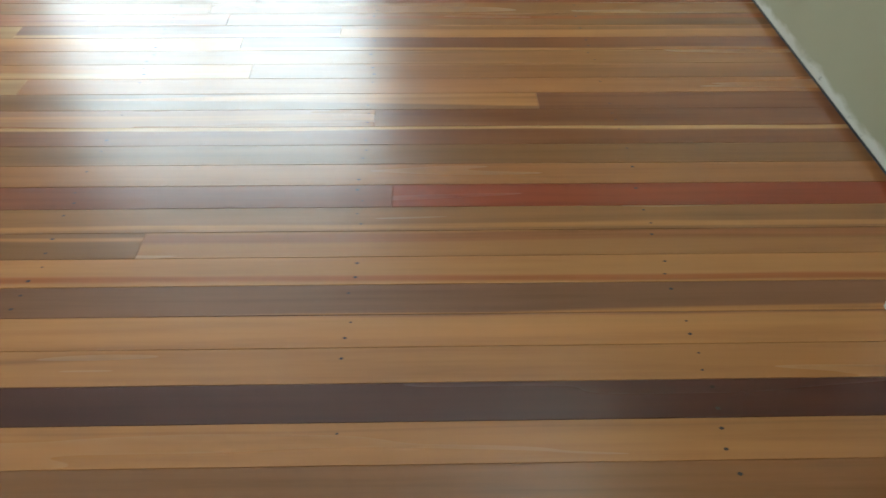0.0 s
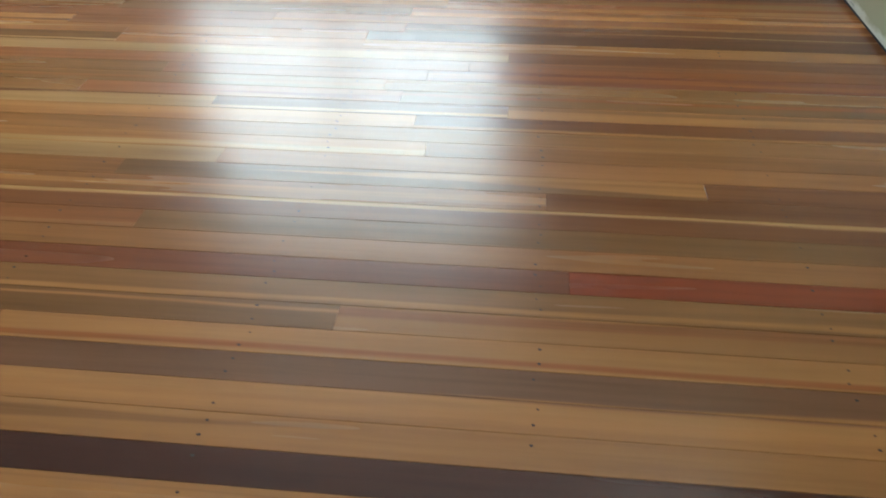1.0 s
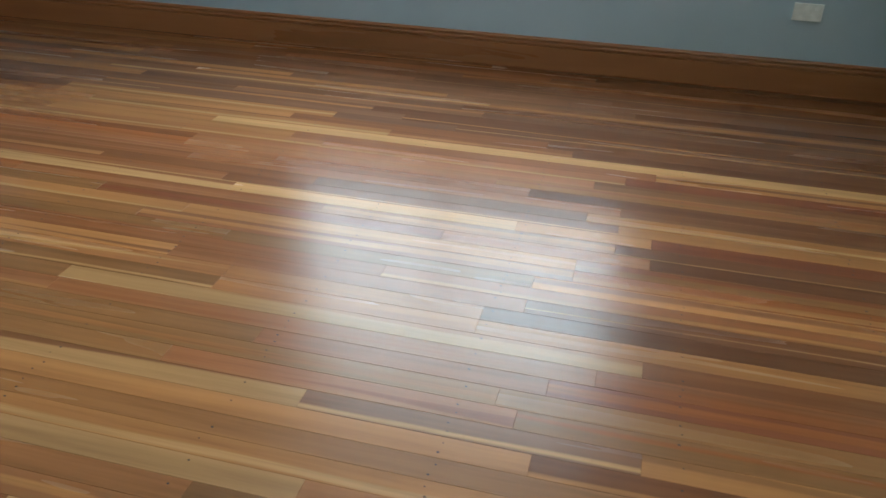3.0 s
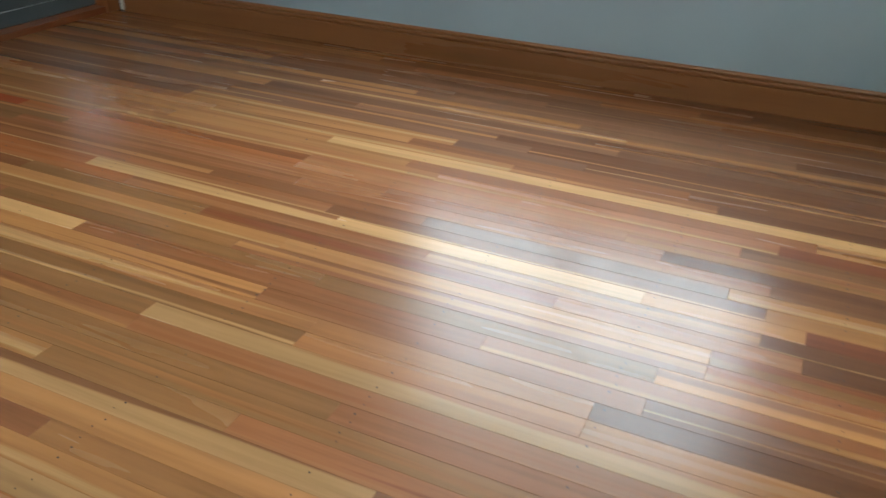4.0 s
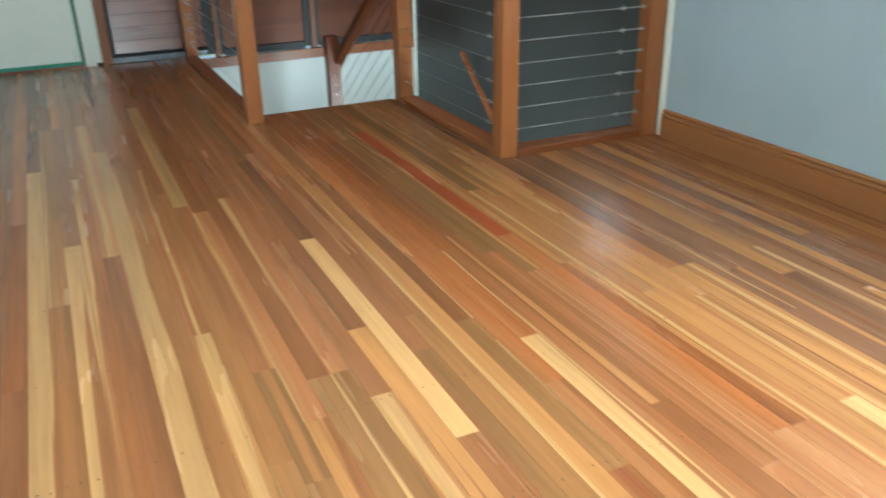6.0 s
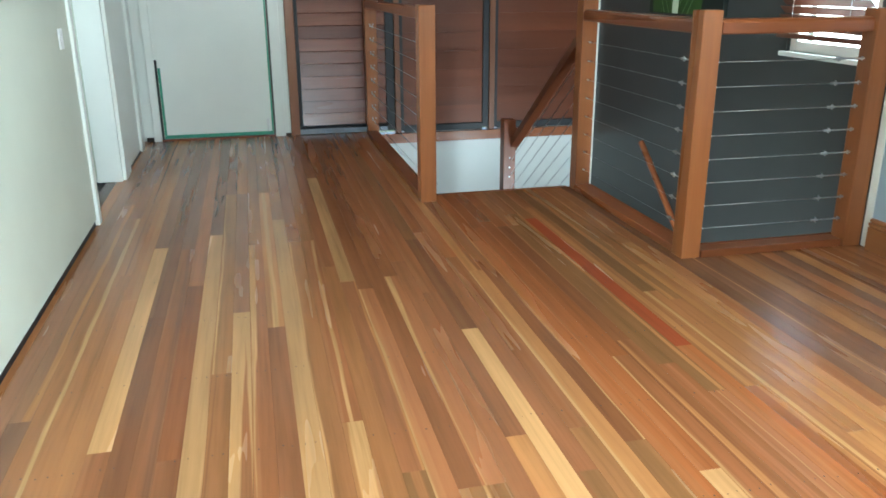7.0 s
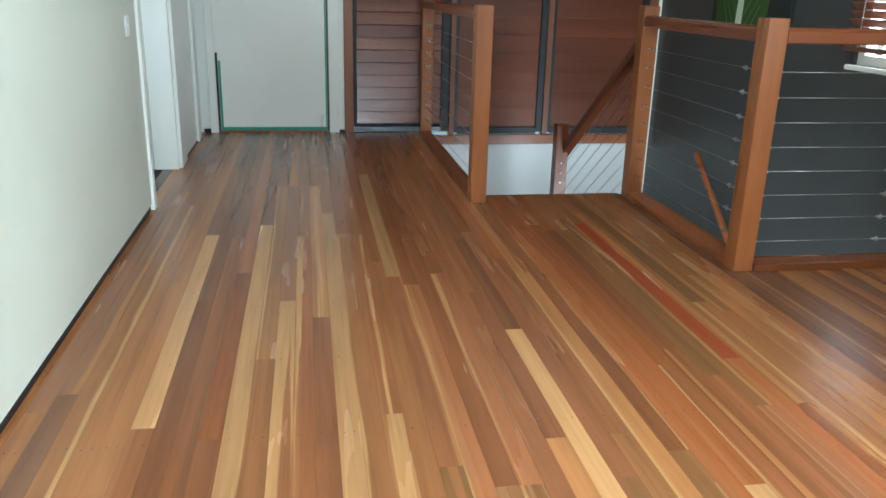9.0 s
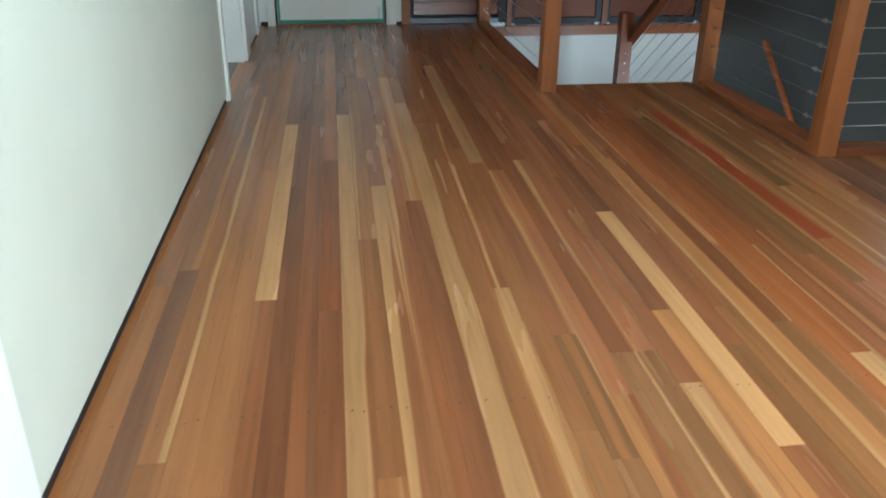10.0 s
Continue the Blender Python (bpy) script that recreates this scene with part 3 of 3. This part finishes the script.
def build_balustrades():
    # left run along the hall side of the stairwell
    b = thing("stair_balustrade", label="timber and steel-cable balustrade beside the hall", category="balustrade", group="stair balustrades", at=(2.235, 6.6, 0))
    part("post", post_mesh(2.237, 5.592, 0.0, 1.065), POST, b)
    part("post", post_mesh(2.252, 7.745, 0.0, 1.125), POST, b)
    part("handrail", rail_mesh("y", 5.638, 7.70, 2.243, 0.988, 1.050), RAIL_Y, b)
    part("bottom_plate", boxed(2.198, 2.283, 5.64, 7.698, 0.0, 0.035, 0.003), RAIL_Y, b)
    for z in CABLES:
        cable_run(b, (2.245, 5.637, z), (2.245, 7.70, z))
        for dx in (-0.013, 0.013):
            part("bolt", rod(bmesh.new(), (2.258 + dx, 7.692, z + 0.012), (2.258 + dx, 7.702, z + 0.012), 0.0055), STEEL, b)
    part("bolt", rod(bmesh.new(), (2.283, 5.56, 0.10), (2.292, 5.56, 0.10), 0.006), STEEL, b)

    # right run, turning a corner at the newel
    b = thing("stair_balustrade", label="timber and steel-cable balustrade turning a corner", category="balustrade", group="stair balustrades", at=(3.165, 4.365, 0))
    part("post", post_mesh(3.165, 4.365, 0.0, 1.065), POST, b)
    part("post", post_mesh(3.180, 5.645, -0.30, 1.080), POST, b)
    part("post", post_mesh(3.981, 4.345, 0.0, 1.065), POST, b)
    part("handrail", rail_mesh("y", 4.411, 5.599, 3.172), RAIL_Y, b)
    part("handrail", rail_mesh("x", 3.211, 3.935, 4.352), RAIL_X, b)
    part("bottom_plate", boxed(3.128, 3.214, 4.412, 5.598, 0.0, 0.035, 0.003), RAIL_Y, b)
    part("bottom_plate", boxed(3.212, 3.934, 4.312, 4.398, 0.0, 0.035, 0.003), RAIL_X, b)
    part("fascia", boxed(3.216, 3.236, 4.42, 5.598, -0.30, 0.034, 0.002), RAIL_Y, b)
    part("fascia", boxed(3.237, EAST - 0.004, 4.40, 4.418, -0.30, 0.034, 0.002), RAIL_X, b)
    for z in CABLES:
        cable_run(b, (3.178, 5.60, z), (3.172, 4.411, z), wire=0.0007)
        cable_run(b, (3.211, 4.355, z), (3.935, 4.348, z))

    for z in CABLES:
        part("plug", rod(bmesh.new(), (3.196, 5.5985, z), (3.196, 5.602, z), 0.007, 10), SLAT, b, "dark timber plug over a bolt hole")

    # raking rail of the upper flight
    r = thing("stair_handrail", label="raking timber handrail with cables down the flight", category="handrail", at=(3.10, 6.75, -0.88))
    part("newel", post_mesh(3.10, 6.80, -0.88, 0.235), SHADED_NEWEL, r)
    a, c = Vector((3.165, 5.69, 0.86)), Vector((3.135, 6.83, 0.02))
    d = (c - a).normalized()
    up = Vector((1, 0, 0)).cross(d).normalized()
    up = up if up.z > 0 else -up
    bm = bmesh.new()
    side = Vector((0.030, 0, 0))
    ring = [(-1, -0.030), (1, -0.030), (1, 0.020), (0.5, 0.034), (-0.5, 0.034), (-1, 0.020)]
    va = [bm.verts.new(a + side * u + up * v) for u, v in ring]
    vc = [bm.verts.new(c + side * u + up * v) for u, v in ring]
    for k in range(6):
        bm.faces.new((va[k], va[(k + 1) % 6], vc[(k + 1) % 6], vc[k]))
    bm.faces.new(va)
    bm.faces.new(vc)
    part("rail", bm, SHADED_RAIL, r)
    for k in range(1, 9):
        off = Vector((0, 0, -0.105 * k))
        part("cable", rod(bmesh.new(), a + off + Vector((-0.01, 0, -0.02)), c + off + Vector((-0.02, -0.04, 0)), 0.002, 6), STEEL, r)
    for z in (-0.04, -0.11, -0.18):
        part("bolt", rod(bmesh.new(), (3.10, 6.748, z), (3.10, 6.756, z), 0.005), STEEL, r)

    # wall rail of the lower flight
    r = thing("wall_handrail", label="sloping timber handrail fixed to the grey stair wall", category="handrail", at=(STAIR - 0.05, 6.4, -0.5))
    bm = rod(bmesh.new(), (STAIR - 0.055, 6.81, 0.011), (STAIR - 0.055, 5.30, -1.21), 0.023, 12)
    part("rail", bm, RAIL_Y, r, smooth=False)
    for y in (6.70, 5.5):
        z = 0.011 - (6.81 - y) * 0.81
        part("bracket", rod(bmesh.new(), (STAIR - 0.055, y, z - 0.02), (STAIR + 0.002, y, z - 0.05), 0.007), STEEL, r)


build_balustrades()


# ---- stairs ----
def build_stairs():
    s = thing("staircase", label="timber stairs going down to a half landing", category="stairs", at=(2.75, 6.3, LOW))
    for k in range(1, 5):
        y = WELL_Y + 0.225 * (k - 1)
        part("tread", boxed(2.31, 3.14, y + 0.005, y + 0.25, -0.176 * k - 0.035, -0.176 * k, 0.003), RAIL_X, s)
    part("landing", boxed(2.31, STAIR - 0.03, 6.62, NORTH + 0.015, -0.92, -0.88), RAIL_X, s)
    for k in range(1, 9):
        y = 6.62 - 0.225 * k
        part("tread", boxed(3.26, STAIR - 0.002, y, y + 0.245, -0.88 - 0.176 * k - 0.035, -0.88 - 0.176 * k, 0.003), RAIL_X, s)
    part("stringer", boxed(2.306, 2.309, WELL_Y, NORTH, -1.1, -0.31), RAIL_Y, s)
    part("nosing", boxed(2.306, 3.13, WELL_Y - 0.022, WELL_Y + 0.012, -0.04, -0.001, 0.004), RAIL_X, s)
    for x in (2.35, 3.9):
        part("landing_post", boxed(x, x + 0.08, 7.0, 7.08, LOW, -0.92), RAIL_X, s)


build_stairs()


# ---- things on the walls ----
def build_wall_things():
    # framed print on the hall wall
    x, y0, y1, z0, z1 = WEST, 3.45, 4.84, 1.13, 1.95
    p = thing("picture_frame", label="large print in a red-brown timber frame on the cream wall", category="picture", at=(x, (y0 + y1) / 2, z0))
    for a, b, c, d in ((y0, y1, z0, z0 + 0.05), (y0, y1, z1 - 0.05, z1), (y0, y0 + 0.05, z0 + 0.051, z1 - 0.051), (y1 - 0.05, y1, z0 + 0.051, z1 - 0.051)):
        part("frame", boxed(x + 0.001, x + 0.028, a, b, c, d, 0.004), SKIRT, p)
    part("print", boxed(x + 0.002, x + 0.012, y0 + 0.05, y1 - 0.05, z0 + 0.05, z1 - 0.05), PAPER, p)

    s = thing("light_switch", label="small white switch on the cream wall", category="switch", at=(WEST, 5.297, 0.943))
    part("plate", boxed(WEST + 0.0005, WEST + 0.009, 5.262, 5.332, 0.898, 0.988, 0.003), PLASTIC, s)
    part("rocker", boxed(WEST + 0.009, WEST + 0.013, 5.287, 5.307, 0.93, 0.955, 0.001), PLASTIC, s)

    o = thing("power_outlet", label="white double power outlet on the blue-grey wall", category="outlet", at=(EAST, -0.05, 0.36))
    part("plate", boxed(EAST - 0.010, EAST - 0.0005, -0.112, 0.008, 0.318, 0.392, 0.003), PLASTIC, o)
    for y in (-0.085, -0.019):
        part("rocker", boxed(EAST - 0.014, EAST - 0.010, y - 0.008, y + 0.008, 0.365, 0.382, 0.001), PLASTIC, o)

    # canvas print with large green leaves
    x, y0, y1, z0, z1 = STAIR, 5.91, 6.88, 0.96, 1.95
    c = thing("leaf_canvas", label="canvas print of a large green leaf on a dark ground", category="picture", at=(x, 6.40, z0))
    part("canvas", boxed(x - 0.032, x - 0.0005, y0, y1, z0, z1, 0.003), CANVAS, c)

    def sheet(points, depth, name, material, parent):
        """A flat printed shape on the canvas, cut off at its edges."""
        bm = bmesh.new()
        bm.faces.new([bm.verts.new((x - 0.032 - depth, y, z)) for y, z in points])
        for co, no in (((0, y0 + 0.004, 0), (0, -1, 0)), ((0, y1 - 0.004, 0), (0, 1, 0)), ((0, 0, z0 + 0.004), (0, 0, -1)), ((0, 0, z1 - 0.004), (0, 0, 1))):
            bmesh.ops.bisect_plane(bm, geom=bm.verts[:] + bm.edges[:] + bm.faces[:], plane_co=co, plane_no=no, clear_outer=True)
        return part(name, bm, material, parent)

    def leaf(yb, zb, yt, zt, wide, rib):
        base, d = Vector((yb, zb)), Vector((yt - yb, zt - zb))
        n = Vector((-d.y, d.x)).normalized()
        halves = [wide * math.sin(math.pi * min(1.0, k / 16 * 0.92 + 0.06)) ** 0.7 for k in range(17)]
        rim = [base + d * (k / 16) + n * halves[k] for k in range(17)] + [base + d * (k / 16) - n * halves[k] for k in range(16, -1, -1)]
        lf = sheet([tuple(p) for p in rim], 0.001, "leaf", LEAF, c)
        tip = base + d * 0.97
        sheet([tuple(base + n * rib), tuple(tip + n * rib * 0.25), tuple(tip - n * rib * 0.25), tuple(base - n * rib)], 0.004, "midrib", LEAFRIB, lf)
        for k in range(1, 14):
            m = base + d * (k / 16)
            for sgn in (-1, 1):
                q = m + d * 0.20 + n * sgn * halves[k] * 0.92
                if max(m.y, q.y) < z0 + 0.03 or min(m.y, q.y) > z1 - 0.03 or not y0 + 0.01 < (m.x + q.x) / 2 < y1 - 0.01:
                    continue
                w = Vector((0, rib * (0.22 if k % 3 == 0 else 0.10)))
                sheet([tuple(m - w), tuple(m + w), tuple(q + w * 0.3), tuple(q - w * 0.3)], 0.0025, "vein", LEAFVEIN, lf)

    leaf(6.53, 0.35, 6.43, 2.30, 0.35, 0.055)


build_wall_things()

# ---- floor: subfloor, nails and planks ----
STEP, EDGE = 0.0612, 0.815


def edge(n):
    """The x of the joint below column n."""
    return EDGE + STEP * n


bm = bmesh.new()
box(bm, -2.0, WELL_X, SOUTH - 0.1, NORTH + 0.05, -0.16, -0.0205)
box(bm, WELL_X, 3.17, SOUTH - 0.1, WELL_Y - 0.024, -0.16, -0.0205)
box(bm, 3.17, EAST, SOUTH - 0.1, WELL_Y2 - 0.006, -0.16, -0.0205)
floor = thing("floor", bm, DUST, "polished floor of mixed light and dark hardwood boards", "floor", kind="structure")

# boards of each column from the cream wall inwards: tone, y of the butt joint, tone, ...
# tone/streak,c0,w0,c1,w1 is a board with a second tone: centre and width of the streak across it at both ends
ROWS = {
    -11: "b .9 h", -10: "h 1.4 t", -9: "t 1.7 b", -8: "h/v,.9,.1,.9,.1 1.8 t", -7: "c", -6: "h/v,1,-.9,.65,.55 1.25 t",
    -5: "h/g,1,.3,1,.2 1.5 t 3.4 g", -4: "g/h,0,.7,0,-.6 1.6 g 3.5 g/h,.8,.4,.8,.4 5.9 g", -3: "h/o,.2,.3,.2,.3 1.3 t 2.6 t/y,.85,.35,.85,.35 5.6 g",
    -2: "h/b,.8,.5,.8,.4 .74 v/h,.75,.2,.75,.2 2.2 t 4.7 t/d,.5,.2,.5,.2", -1: "v/h,.15,.3,.15,.3 1.9 t 4.4 t",
    0: "r .36 R 1.9 b 3.28 y 5.05 g", 1: "t 1.7 b 4.2 d", 2: "v 1.18 b 2.4 b/d,.8,.4,.8,.3 5 g", 3: "b/y,.9,.3,.9,.3 1.6 b 3.2 o 4.5 p",
    4: "b .4 t/h,.5,.4,.5,.4 1.9 y/b,1,.5,1,-.2 5.2 g", 5: "b .085 v/h,.7,1.2,.7,-.3 1.3 t 2.5 t/d,.05,.12,.25,.12 3.67 v/y,.1,.2,.1,.2 6 g",
    6: "t 1.1 y 2.3 y/b,.75,1.0,.75,-.1 4.17 g 6 t", 7: "t .66 h/y,.3,.4,.3,.4 2.0 b/y,.15,-.3,.2,.8 5 t", 8: "h 1.9 p 4.0 h/y,.5,.4,.5,.4 6 t",
    9: "b/h,.1,.3,.1,.3 .7 h 2.3 y 5.4 t", 10: "h/v,.8,.4,.8,.4 .49 g/y,.2,.3,.2,.3 1.2 y/d,.95,.1,.8,.7 2.3 t/y,.05,.2,.05,.3 5 b",
    11: "v/o,.7,.4,.7,.3 .75 p/R,.4,.6,.4,-.2 1.56 v 2.1 h/y,.3,.5,.6,.9 3.28 b/y,.5,.3,.8,.3 5 t", 12: "v .8 v/t,.4,.4,.4,.4 2.6 t 4.6 b",
    13: "R/o,.5,.5,.5,.5 .7 p 1.39 v 2.5 v/t,.5,.5,.5,.5 3.0 p/h,.95,.3,.95,.2 4.4 y 6.3 b", 14: "o/b,.8,.5,.8,.5 .6 b 2.0 b/h,.1,.3,.3,.9 2.72 p/y,.05,.2,.05,.3 4.3 b",
    15: "b .5 y/t,.95,.8,.95,-.1 2.01 v 2.9 b 5 b", 16: "h .9 t 1.6 v/y,.1,.25,.1,.25 2.9 p/y,.1,.1,.15,.45 4.42 b",
    17: "d .9 t 1.6 t/y,.7,.05,.35,.95 2.75 p 4.6 b", 18: "d/y,.3,.12,.3,.12 .8 b 1.8 h/d,.3,.35,.4,-.1 3.1 p/d,.1,.5,.0,-.1 4.2 b",
    19: "b/h,.2,.3,.2,.3 1.2 b 2.5 y 3.82 d 4.9 t", 20: "h/b,.7,.5,.7,.5 .8 v 1.7 v/b,.1,.5,.1,.2 2.9 p 5 o", 21: "o/h,.3,.5,.3,.5 .7 p/h,.6,.6,.6,.5 2.02 h 3.1 b 4.6 o",
    22: "h/R,.8,.5,.8,.5 .7 h 1.9 h/y,.1,.35,.1,.3 4.4 h/b,.8,.4,.8,.4", 23: "d .5 b 1.1 b/R,.5,.7,.5,.6 2.24 v 3.0 b/y,.95,.25,.95,.25",
    24: "d/y,.1,.15,.1,.15 .6 t/h,.5,.5,.5,.4 1.5 b 2.6 o 4.8 o", 25: "R .5 h .9 y 1.84 y/b,1.05,.9,.95,.05 2.83 o 5 o",
    26: "h .6 b/y,.05,.22,.05,.25 1.9 b/y,.05,.25,.05,.2 3.49 o 5.1 b", 27: "h/y,.3,.3,.3,.3 .7 g 1.6 b 2.4 b/h,.3,.6,.3,.3 3.6 b 5 o",
    28: "d .6 b 2.1 b/p,.5,.6,.5,.4 3.4 v 5 t", 29: "d .9 p 1.8 p/y,.5,.12,.5,.12 3.2 v/h,.8,.35,.8,.3 5.2 b", 30: "h/p,.7,.6,.7,.4 1.02 p 2.18 o 3.51 r 5.1 t",
    31: "d .7 p 2.18 o/h,.95,.3,.9,.6 3.2 t/h,.4,.5,.4,.5 5.3 b", 32: "R .6 p/y,.1,.25,.1,.25 1.7 t/y,.2,.3,.2,.3 4.0 v", 33: "h/d,.6,.4,.6,.4 .5 p 1.84 h 2.9 t 3.9 v/h,.2,.4,.2,.4",
    34: "y 2.2 h/t,.7,.4,.7,.5 4.3 t/v,.8,.3,.8,.3", 35: "d .8 b/h,.3,.3,.3,.4 1.5 h/y,.3,.4,.3,.4 2.8 t/h,.3,.5,.3,.4 4.6 t", 36: "d .9 b 1.93 h/d,0,.35,0,.12 3 b/t,.8,.4,.8,.4",
    37: "d/y,.5,.25,.5,.2 1.27 g 1.77 h/y,.5,.4,.5,.4 3 g", 38: "d/h,.3,.25,.3,.25 1.5 g 2.6 g/y,.7,.2,.7,.2", 39: "d 1.65 g/h,.5,.4,.5,.4 2.9 g",
    40: "g 1.2 g/h,.8,.25,.8,.25 2.3 g/d,.5,.4,.5,.4", 41: "d/h,.2,.2,.2,.2 1.3 g 2.79 h", 42: "g/h,.4,.5,.4,.5 1.2 g/y,.5,.4,.5,.4 3 h/g,.8,.4,.8,.4", 43: "d .6 g 1.4 h/g,.2,.5,.2,.5 2.6 d",
    44: "g 2.15 h/g,.1,.4,.1,.4 3.3 p", 45: "d .7 g 2.0 g", 46: "g/y,.5,.15,.5,.15 1.6 g 3 h", 47: "d .9 g 2.4 b", 48: "b/h,.5,.3,.5,.3 1.4 g 2.9 h/b,.8,.4,.8,.4",
    49: "d 1 b 2.3 b", 50: "d .8 b 2.52 h 3.8 b", 51: "d 1.3 b/h,.3,.3,.3,.3 2.9 b", 52: "b",
}


def plank_mesh(w, l, material, streak):
    """A board with eased top edges, its corner at the origin; a second coordinate layer carries its sapwood streak."""
    g, c, t = 0.00015, 0.0005, 0.020
    outer = [(g, g), (w - g, g), (w - g, l - g), (g, l - g)]
    inner = [(g + c, g + c), (w - g - c, g + c), (w - g - c, l - g - c), (g + c, l - g - c)]
    vs = [(x, y, -t) for x, y in outer] + [(x, y, -0.0004) for x, y in outer] + [(x, y, 0.0) for x, y in inner]
    fs = [(8, 9, 10, 11)]
    for k in range(4):
        j = (k + 1) % 4
        fs += [(4 + k, 4 + j, 8 + j, 8 + k), (k, j, 4 + j, 4 + k)]
    me = bpy.data.meshes.new("plank")
    me.from_pydata(vs, [], fs)
    me.materials.append(material)
    layer = me.uv_layers.new(name="streak")
    c0, w0, c1, w1 = streak
    for lp in me.loops:
        x, y, _ = me.vertices[lp.vertex_index].co
        f = y / l
        layer.data[lp.index].uv = (x / w - (c0 + (c1 - c0) * f), (w0 + (w1 - w0) * f) / 2)
    return me


rng = random.Random(11)
nail_spots = []
for n in range(-46, 53):
    x0, x1 = edge(n), edge(n + 1)
    if n == 52:
        x1 = EAST - 0.001
    mid = (x0 + x1) / 2
    hi = 2.45 if mid < 0.36 else NORTH + 0.03 if mid < WELL_X else WELL_Y - 0.022 if mid < 3.17 else WELL_Y2 - 0.004
    lo = SOUTH - 0.08
    words = ROWS.get(n, rng.choice("htobgp")).split()
    marks = [lo] + [float(q) for q in words[1::2] if lo < float(q) < hi] + [hi]
    tones = words[0::2]
    for k in range(len(marks) - 1):
        tone, _, extra = tones[k].partition("/")
        extra = extra.split(",") if extra else ["y", "0", "-1", "0", "-1"]
        ob = new("plank", plank_mesh(x1 - x0, marks[k + 1] - marks[k], board_material(tone, extra[0]), [float(q) for q in extra[1:]]))
        ob.location = (x0, marks[k], 0.0002 * rng.random())
        ob.parent = floor
    if n > -19:
        y = -0.05
        while y < hi - 0.05:
            if y > lo + 0.1:
                for f in (0.27, 0.73):
                    if rng.random() < 0.3:
                        continue
                    nail_spots.append((x0 + (x1 - x0) * f + rng.uniform(-0.003, 0.003), y + rng.uniform(-0.006, 0.006)))
            y += 0.4635
vs, fs = [], []
for x, y in nail_spots:
    r = rng.uniform(0.0016, 0.0028)
    b = len(vs)
    vs += [(x + r * math.cos(a), y + 1.3 * r * math.sin(a), 0.0006) for a in (0, 1.05, 2.09, 3.14, 4.19, 5.24)]
    fs.append(tuple(range(b, b + 6)))
me = bpy.data.meshes.new("floor_nails")
me.from_pydata(vs, [], fs)
me.materials.append(NAIL)
tagged(new("floor_nails", me), "rows of filled nail holes across the boards", "nails", kind="stuff")
